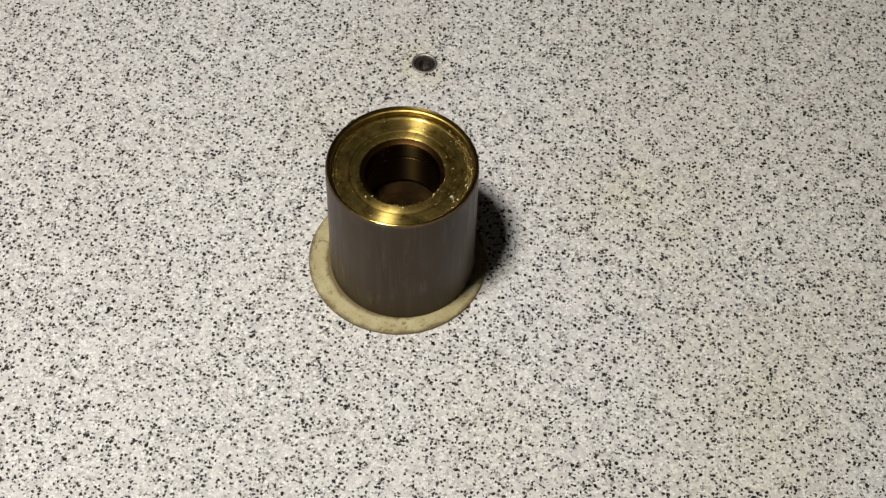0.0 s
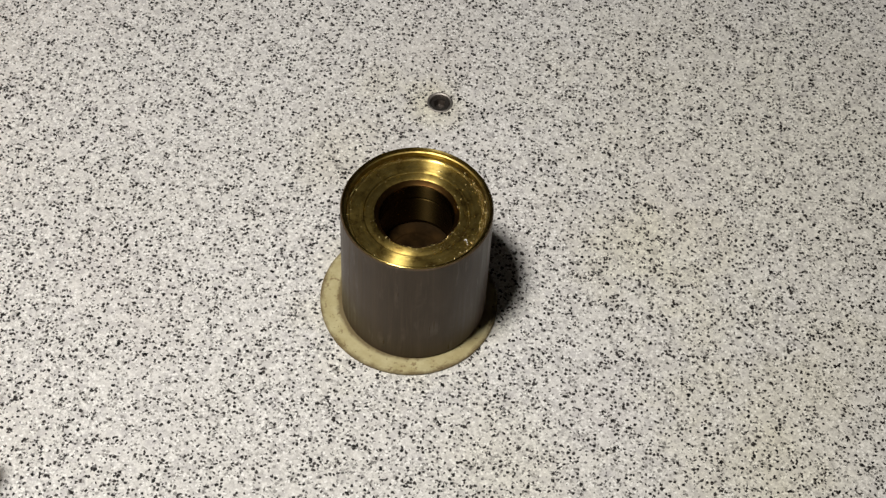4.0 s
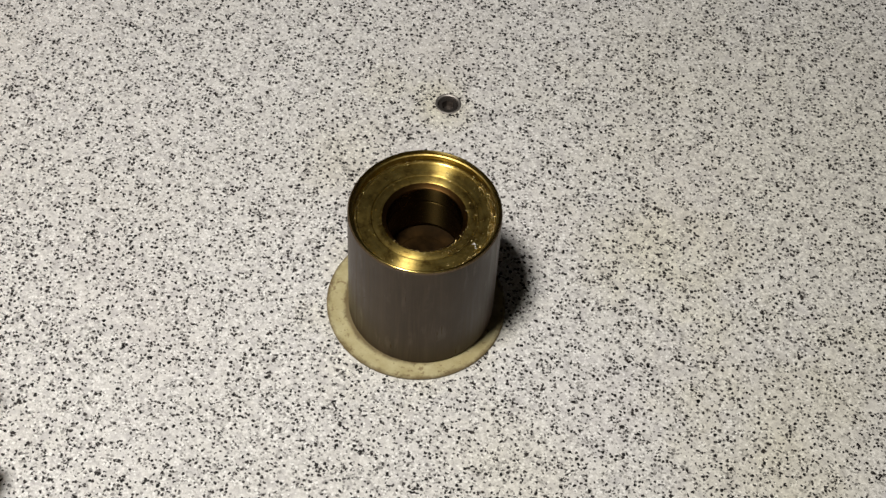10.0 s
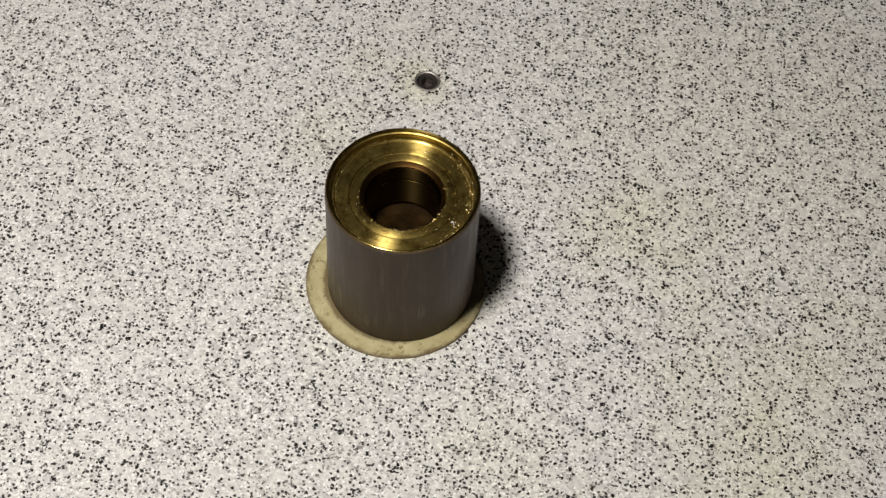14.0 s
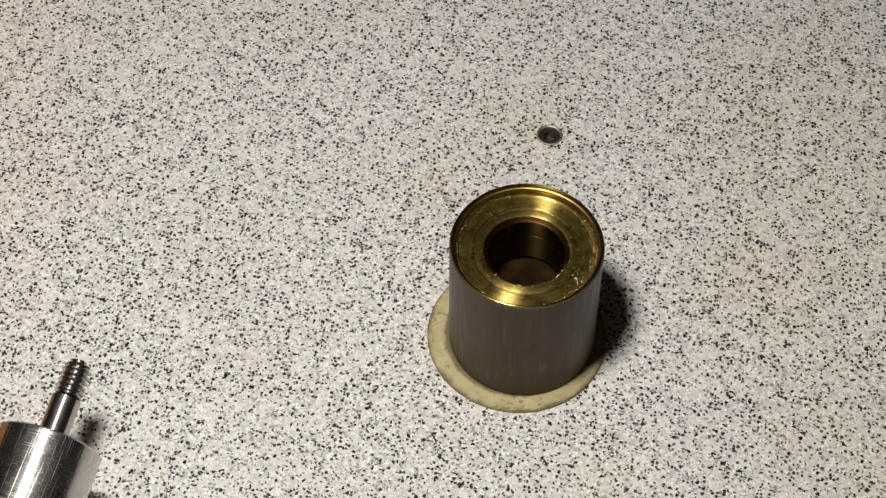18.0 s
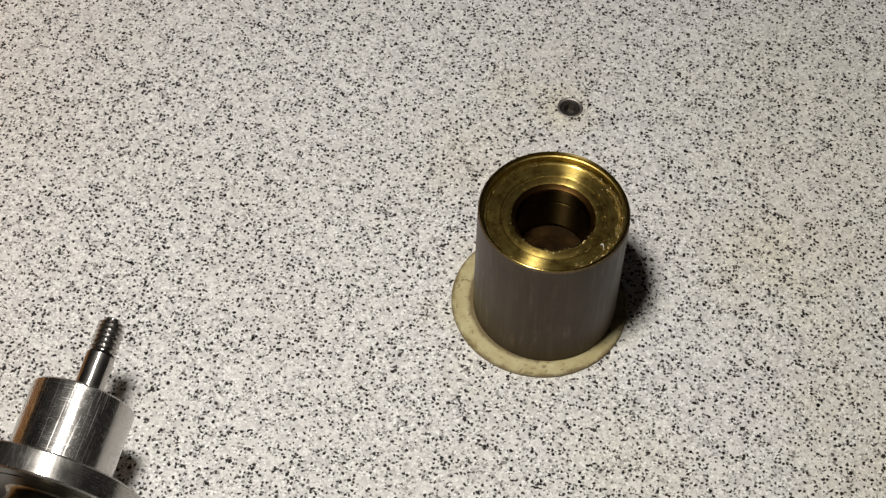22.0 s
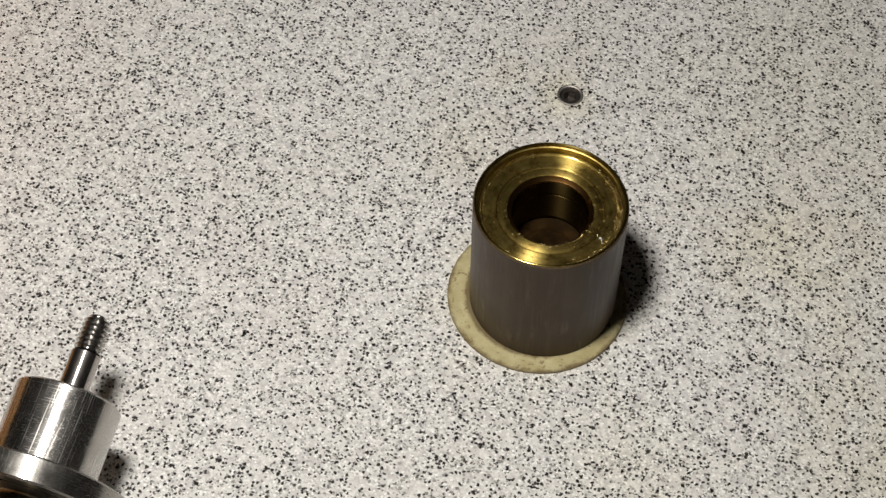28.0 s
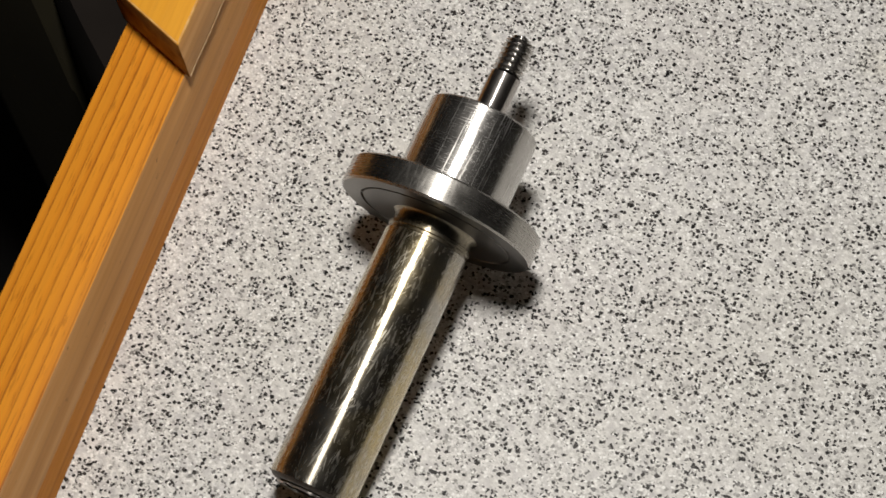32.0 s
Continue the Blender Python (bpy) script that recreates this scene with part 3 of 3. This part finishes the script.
# ---- set screw in its hole ----
def set_screw():
    s = thing("set_screw", Matrix.Translation(HOLE), "dark steel socket set screw sunk in the worktop", "set screw")
    R = HOLE_R
    part("collar", lathe([(R + 0.0003, 0.0), (R + 0.0003, 0.0003), (R - 0.0001, 0.0004), (R - 0.0006, 0.0002), (R - 0.0007, -0.003), (R, -0.003)], 48, closed=True), STEEL_GREY, s, "bright worn steel collar")
    bm = bmesh.new()
    n, hexr, top, deep = 48, 0.0023, -0.0005, -0.0035
    ring = [bm.verts.new(((R - 0.0007) * math.cos(2 * math.pi * i / n), (R - 0.0007) * math.sin(2 * math.pi * i / n), top - 0.0003)) for i in range(n)]
    edge = [bm.verts.new(((R - 0.0011) * math.cos(2 * math.pi * i / n), (R - 0.0011) * math.sin(2 * math.pi * i / n), top)) for i in range(n)]
    sock, bot = [], []
    for i in range(n):
        a = 2 * math.pi * i / n
        b = (a + 0.3) % (math.pi / 3) - math.pi / 6
        k = hexr * math.cos(math.pi / 6) / math.cos(b)
        sock.append(bm.verts.new((k * math.cos(a), k * math.sin(a), top)))
        bot.append(bm.verts.new((k * math.cos(a), k * math.sin(a), deep)))
    for i in range(n):
        j = (i + 1) % n
        for p, q in ((ring, edge), (edge, sock), (sock, bot)):
            bm.faces.new((p[i], p[j], q[j], q[i]))
    bm.faces.new(bot)
    part("screw_body", bm, STEEL_SCREW, s, "worn dark screw with a hexagon socket")


set_screw()


# ---- plastic ring under the bushing ----
RING_H = 0.0010
ring_thing = thing("plastic_ring", Matrix.Translation((-0.0015, -0.0005, 0.0)), "yellowed flat plastic ring lying on the worktop", "ring")
part("disc", lathe([(0.0145, 0.0), (0.0268, 0.0), (0.0268, 0.00085), (0.0145, 0.00085)], 128, closed=True), NYLON, ring_thing)
part("lip", lathe([(0.0268, 0.0), (0.0281, 0.0), (0.0284, 0.0002), (0.0284, 0.0007), (0.0281, 0.00095), (0.0272, 0.0010), (0.0268, 0.00085)], 128, closed=True), NYLON, ring_thing, "slightly raised outer lip")


# ---- brass bushing ----
def bushing():
    h, R = 0.0487, 0.0230
    b = thing("brass_bushing", pose(0, 0, 0.00085, 0, -1.0, 0), "flanged brass bushing with dark patinated side standing on a plastic ring", "bushing")
    part("side", lathe([(0.0150, 0.0), (R - 0.0004, 0.0), (R, 0.0004), (R, h - 0.0008), (R - 0.0004, h - 0.0005)], 160), PATINA, b, "dark brown patinated outside with vertical wear marks")
    f = h - 0.0034
    part("rim", lathe([(R - 0.0004, h - 0.0005), (R - 0.0004, h - 0.0001), (R - 0.0006, h), (R - 0.0009, h - 0.00005), (R - 0.0011, h - 0.0003)], 160), BRASS_RIM, b, "polished thin brass lip")
    part("rim_wall", lathe([(R - 0.0011, h - 0.0003), (R - 0.0012, h - 0.0010), (R - 0.0016, h - 0.0012), (R - 0.0017, f + 0.0001)], 160), BRASS_WALL, b, "stepped inner wall of the lip, darkened for shade")
    part("face", lathe([(R - 0.0017, f + 0.0001), (R - 0.0017, f - 0.0008), (R - 0.0021, f - 0.0008), (R - 0.0022, f + 0.0002), (R - 0.0025, f + 0.0003), (R - 0.0029, f), (0.0161, f), (0.0158, f - 0.0003)], 160), BRASS, b, "turned brass face with fine rings")
    part("inner_land", lathe([(0.0158, f - 0.0003), (0.0155, f - 0.00035), (0.0152, f - 0.00025), (0.0130, f - 0.0001), (0.0128, f - 0.0002)], 160), BRASS_LAND, b, "matt land round the bore")
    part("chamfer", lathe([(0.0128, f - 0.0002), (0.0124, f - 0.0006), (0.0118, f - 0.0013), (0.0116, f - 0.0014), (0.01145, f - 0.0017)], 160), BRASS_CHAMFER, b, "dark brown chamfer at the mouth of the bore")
    part("bore", lathe([(0.01145, f - 0.0017), (0.0113, f - 0.0020), (0.0113, f - 0.0070), (0.01145, f - 0.0072), (0.01145, f - 0.0078), (0.0113, f - 0.0080), (0.0113, f - 0.0185), (0.0118, f - 0.0188), (0.0118, f - 0.0204)], 128), BRASS_BORE, b, "brass bore with turned grooves, darkened for shade")
    part("bore_floor", lathe([(0.0118, f - 0.0204), (0.0110, f - 0.0206), (0.0080, f - 0.0207), (0.0076, f - 0.0211), (0.0030, f - 0.0212), (0.0, f - 0.0215)], 96), BRASS_FLOOR, b, "turned floor of the bore, shade in its dark colour")
    # turnings and flakes left on the face
    rnd = random.Random(4)
    places = []
    for i in range(1280):
        if i < 430:
            a, r = rnd.gauss(0.05, 0.60), min(0.0212, rnd.gauss(0.0203, 0.0006))
        elif i < 930:
            a, r = rnd.uniform(0, 2 * math.pi), min(0.0212, rnd.gauss(0.0206, 0.0004))
        elif i < 1060:
            a, r = rnd.gauss(-0.75, 0.45), rnd.uniform(0.0135, 0.0205)
        elif i < 1150:
            a, r = rnd.gauss(-1.2, 0.7), rnd.gauss(0.0129, 0.0002)
        else:
            a, r = rnd.uniform(0, 2 * math.pi), rnd.uniform(0.0132, 0.0205)
        z = f + 0.00005 if r < 0.0203 else f + 0.0002
        s = rnd.choice((0.00006, 0.00008, 0.00009, 0.00012, 0.00018))
        m = Matrix.Translation((r * math.cos(a), r * math.sin(a), z)) @ Euler((rnd.uniform(-1, 1), rnd.uniform(-1, 1), rnd.uniform(0, 6))).to_matrix().to_4x4() @ Matrix.Diagonal((s * rnd.uniform(1, 2.4), s, s * 0.6, 1))
        places.append(m)
    flakes = part("turnings", scatter(places), CHIP, b, "scattered small bright brass turnings")
    tagged(flakes, kind="stuff")
    bm = bmesh.new()
    for i in range(7):
        u = i / 6
        p = Vector((0.0150 + 0.0009 * u, -0.0088 - 0.0016 * u + 0.0006 * math.sin(u * 3), f + 0.0003 + 0.0006 * math.sin(u * 3.1)))
        bmesh.ops.create_icosphere(bm, subdivisions=1, radius=0.00022, matrix=Matrix.Translation(p))
    part("curled_turning", bm, WHITE_CHIP, b, "bright curled shaving")


bushing()


# ---- steel arbor ----
AX, AY, AZ = -0.1450, -0.1779, 0.0113
TH, PH = 81.2, 11.5
RS, RB, RF, RT = 0.0115, 0.0153, 0.0270, 0.0043
S0, S1, SB, ST = 0.0759, 0.0834, 0.1074, 0.1325


def threaded(r, depth, pitch, x0, x1, segs=36, per=8):
    """A screw thread along x, with a real helix."""
    bm = bmesh.new()
    n = int((x1 - x0) / pitch * per)
    rows = []
    for i in range(n + 1):
        x = x0 + (x1 - x0) * i / n
        row = []
        for j in range(segs):
            a = 2 * math.pi * j / segs
            ph = ((x / pitch) - j / segs) % 1.0
            t = abs(ph - 0.5) * 2
            rr = r - depth * min(1.0, max(0.0, (t - 0.24) / 0.56))
            end = min(1.0, (x1 - x) / (pitch * 1.5))
            rr *= 0.42 + 0.58 * end ** 0.5
            row.append(bm.verts.new((x, rr * math.cos(a), rr * math.sin(a))))
        rows.append(row)
    for a, b in zip(rows, rows[1:]):
        for j in range(segs):
            k = (j + 1) % segs
            bm.faces.new((a[j], a[k], b[k], b[j]))
    bm.faces.new(rows[-1])
    return bm


def arbor():
    m = Matrix.Translation((AX, AY, AZ)) @ Euler((0, 0, radians(TH))).to_matrix().to_4x4() @ Euler((0, radians(-PH), 0)).to_matrix().to_4x4()
    a = thing("steel_arbor", m, "turned steel arbor with flange and threaded stud lying on the worktop", "arbor")
    part("shaft", lathe([(RS - 0.0002, 0.0013), (RS, 0.0022), (RS, S0 - 0.0056)], 128, "X"),
         STEEL_SHAFT, a, "worn scratched steel shank with golden tarnish")
    part("end_face", lathe([(RS - 0.0002, 0.0013), (RS - 0.0008, 0.0006), (RS - 0.0016, 0.0002), (0.0087, 0.0002), (0.0084, 0.0008), (0.0078, 0.0003), (0.0066, 0.0010), (0.0064, 0.0060), (0.0050, 0.0062), (0.0046, 0.0100), (0.0, 0.0120)], 96, "X"), STEEL_END, a, "dark drilled end of the shank with a raised burr")
    part("neck", lathe([(RS, S0 - 0.0056), (RS - 0.0005, S0 - 0.0053), (RS - 0.0005, S0 - 0.0046), (RS - 0.0001, S0 - 0.0043), (RS - 0.0001, S0 - 0.0034), (RS - 0.0007, S0 - 0.0031), (RS - 0.0007, S0 - 0.0014), (RS - 0.0004, S0 - 0.0007), (RS + 0.0002, S0 - 0.0001), (RS + 0.0004, S0)], 128, "X"), STEEL_NECK, a, "dark tarnished neck with turned grooves")
    burr = lathe([(0.0083, -0.0003), (0.0087, -0.0005), (0.0090, 0.0), (0.0086, 0.0006)], 72, "X", closed=True)
    jitter = random.Random(21)
    for v in burr.verts:
        v.co += Vector((jitter.uniform(-0.0004, 0.0002), jitter.uniform(-0.0002, 0.0002), jitter.uniform(-0.0002, 0.0002)))
    part("burr", burr, STEEL_GREY, a, "ragged bright burr round the drilled end")
    part("flange_face", lathe([(RS + 0.0004, S0), (0.0206, S0), (0.0208, S0 + 0.0005), (0.0212, S0 + 0.0005), (0.0214, S0), (RF - 0.0006, S0)], 160, "X"), STEEL_FACE, a, "dull flange face, darker than its edge, with a turned groove line")
    # dark ragged burr marks along part of the flange groove
    burr = bmesh.new()
    rows = []
    for i in range(41):
        t = radians(18 + 66 * i / 40)
        r = 0.0210 + jitter.uniform(-0.0002, 0.0003)
        w = jitter.choice((0.00005, 0.00008, 0.00012, 0.00022))
        rows.append([burr.verts.new((S0 - 0.00015, (r + d) * math.cos(t), (r + d) * math.sin(t))) for d in (-w, w)] + [burr.verts.new((S0 + 0.0002, (r + d) * math.cos(t), (r + d) * math.sin(t))) for d in (w, -w)])
    for a0, b0 in zip(rows, rows[1:]):
        for j in range(4):
            burr.faces.new((a0[j], a0[(j + 1) % 4], b0[(j + 1) % 4], b0[j]))
    burr.faces.new(rows[0])
    burr.faces.new(rows[-1])
    part("groove_burr", burr, STEEL_END, a, "black ragged burr marks in the turned groove")
    part("flange", lathe([(RF - 0.0006, S0), (RF, S0 + 0.0006), (RF, S1 - 0.0006), (RF - 0.0006, S1), (RB, S1)], 160, "X"),
         STEEL_FLANGE, a, "round steel flange with a turned edge")
    part("boss", lathe([(RB, S1), (RB, SB - 0.0006), (RB - 0.0006, SB), (0.0045, SB)], 128, "X"), STEEL_BOSS, a, "bright turned boss with fine scratches")
    stud = part("stud", lathe([(0.0045, SB), (0.0040, SB + 0.0001), (RT, SB + 0.0003), (RT, ST - 0.0118), (RT - 0.0006, ST - 0.0112), (0.0030, ST - 0.0110)], 64, "X"), STEEL_STUD, a, "polished steel stud")
    part("thread", threaded(0.0042, 0.0012, 0.00160, ST - 0.0112, ST), STEEL_THREAD, stud, "threaded tip with coarse thread")


arbor()


# ---- specks of dirt and a film on the worktop ----
def flake(x, y, turn, length, wide):
    """A small curled white shaving that lies on the worktop."""
    bm = bmesh.new()
    rows = []
    for i in range(9):
        u = i / 8
        z = 0.00025 + 0.0006 * math.sin(math.pi * u)
        px, py = length * (u - 0.5), 0.25 * length * math.sin(2.2 * u)
        w = wide * (0.35 + math.sin(math.pi * u))
        rows.append([bm.verts.new((px, py + k * w, z + 0.0002 * k)) for k in (-0.5, 0.0, 0.5)])
    for a, b in zip(rows, rows[1:]):
        for j in range(2):
            bm.faces.new((a[j], a[j + 1], b[j + 1], b[j]))
    bmesh.ops.solidify(bm, geom=list(bm.faces), thickness=0.00025)
    tagged(part("shaving", bm, WHITE_CHIP, None, "", pose(x, y, 0.00005, 0, 0, turn)), "tiny curled white shaving on the worktop", "shaving", "loose shavings")


flake(-0.1062, -0.1800, 40, 0.0030, 0.0009)
flake(-0.1074, -0.1836, 62, 0.0032, 0.0008)

rnd = random.Random(7)
bm = bmesh.new()
for i in range(70):
    x, y = rnd.gauss(-0.1072, 0.0022), rnd.gauss(-0.1795, 0.0024)
    bmesh.ops.create_icosphere(bm, subdivisions=1, radius=rnd.uniform(0.0001, 0.00030), matrix=Matrix.Translation((x, y, 0.0001)) @ Matrix.Diagonal((1.4, 1, 0.5, 1)))
tagged(part("green_dust", bm, GREEN_DUST), "greenish dust grains beside the white shavings", "dust", kind="stuff")


def film_material():
    k = Mat("cloudy_film", rough=0.38, color=(0.90, 0.87, 0.83))
    clear = k.t.nodes.new("ShaderNodeBsdfTransparent")
    both = k.t.nodes.new("ShaderNodeMixShader")
    k.link(k.grey(k.noise(140, 4, 0.6), (0.35, 0.05), (0.65, 0.17)), both.inputs[0])
    k.link(clear.outputs[0], both.inputs[1])
    k.link(k.b.outputs[0], both.inputs[2])
    k.link(both.outputs[0], k.t.nodes["Material Output"].inputs["Surface"])
    return k.m


bm = bmesh.new()
edge = [(0.1380, 0.1640), (0.1424, 0.1594), (0.1490, 0.1548), (0.1541, 0.1514), (0.1600, 0.1500), (0.1680, 0.1540), (0.1720, 0.1680), (0.1600, 0.1760), (0.1440, 0.1740)]
edge = [(x + 0.003, y + 0.002) for x, y in edge]
bm.faces.new([bm.verts.new((x, y, 0.00015)) for x, y in edge])
bmesh.ops.solidify(bm, geom=list(bm.faces), thickness=0.00010)
film = part("plastic_film", bm, film_material())
film.visible_shadow = False
bm = bmesh.new()
for (xa, ya), (xb, yb) in zip(edge, edge[1:] + edge[:1]):
    d = Vector((xb - xa, yb - ya, 0)).normalized()
    w = Vector((-d.y, d.x, 0)) * 0.00016
    a, b = Vector((xa, ya, 0.00045)), Vector((xb, yb, 0.00045))
    bm.faces.new([bm.verts.new(p) for p in (a - w, b - w, b + w, a + w)])
bmesh.ops.solidify(bm, geom=list(bm.faces), thickness=0.00012)
part("film_edge", bm, WHITE_CHIP, film, "bright cut edge of the film")
tagged(film, "scrap of cloudy clear film lying on the worktop", "film")


# ---- dark cloth in the gloom beside the bench ----
def draped(x0, x1, edge, back, level, waves, seed):
    """A cloth heaped up to a level, with folds, that falls to the floor all round."""
    bm = bmesh.new()
    n, m = 36, 40
    grid = []
    for i in range(n + 1):
        row = []
        for j in range(m + 1):
            u, v = i / n, j / m
            x = x0 + (x1 - x0) * u
            y = edge(x) + (back - edge(x)) * v
            fold = 0.010 * math.sin(waves * (x * 0.8 + y) + seed) + 0.022 * noise.noise(Vector((x * 18, y * 18, seed)))
            rim = min(1.0, 9 * min(u, 1 - u, v, 1 - v) + 0.25) ** 0.5
            row.append(bm.verts.new((x + 0.2 * fold, y, -0.75 + (level + 0.75 + fold) * rim)))
        grid.append(row)
    for i in range(n):
        for j in range(m):
            bm.faces.new((grid[i][j], grid[i + 1][j], grid[i + 1][j + 1], grid[i][j + 1]))
    skirt = grid[0] + [r[-1] for r in grid[1:]] + grid[-1][-2::-1] + [r[0] for r in grid[-2:0:-1]]
    foot = [bm.verts.new((v.co.x, v.co.y, -0.75)) for v in skirt]
    for i in range(len(skirt)):
        j = (i + 1) % len(skirt)
        bm.faces.new((skirt[i], skirt[j], foot[j], foot[i]))
    return bm


cloth = thing("cloth", Matrix.Translation((-0.36, 0.15, -0.75)), "dark brown cloth heaped beside the bench in shadow", "cloth")
part("drape", draped(-0.47, -0.25, lambda x: 0.050 - 1.15 * (x + 0.390), 0.36, -0.19, 55.0, 1.3), CLOTH, cloth, "", pose(0.36, -0.15, 0.75))
part("fold", draped(-0.47, -0.392, lambda x: 0.064 - 0.35 * (x + 0.40), 0.16, -0.172, 150.0, 4.1), CLOTH_OLIVE, cloth, "olive fold that catches a little light", pose(0.36, -0.15, 0.75))
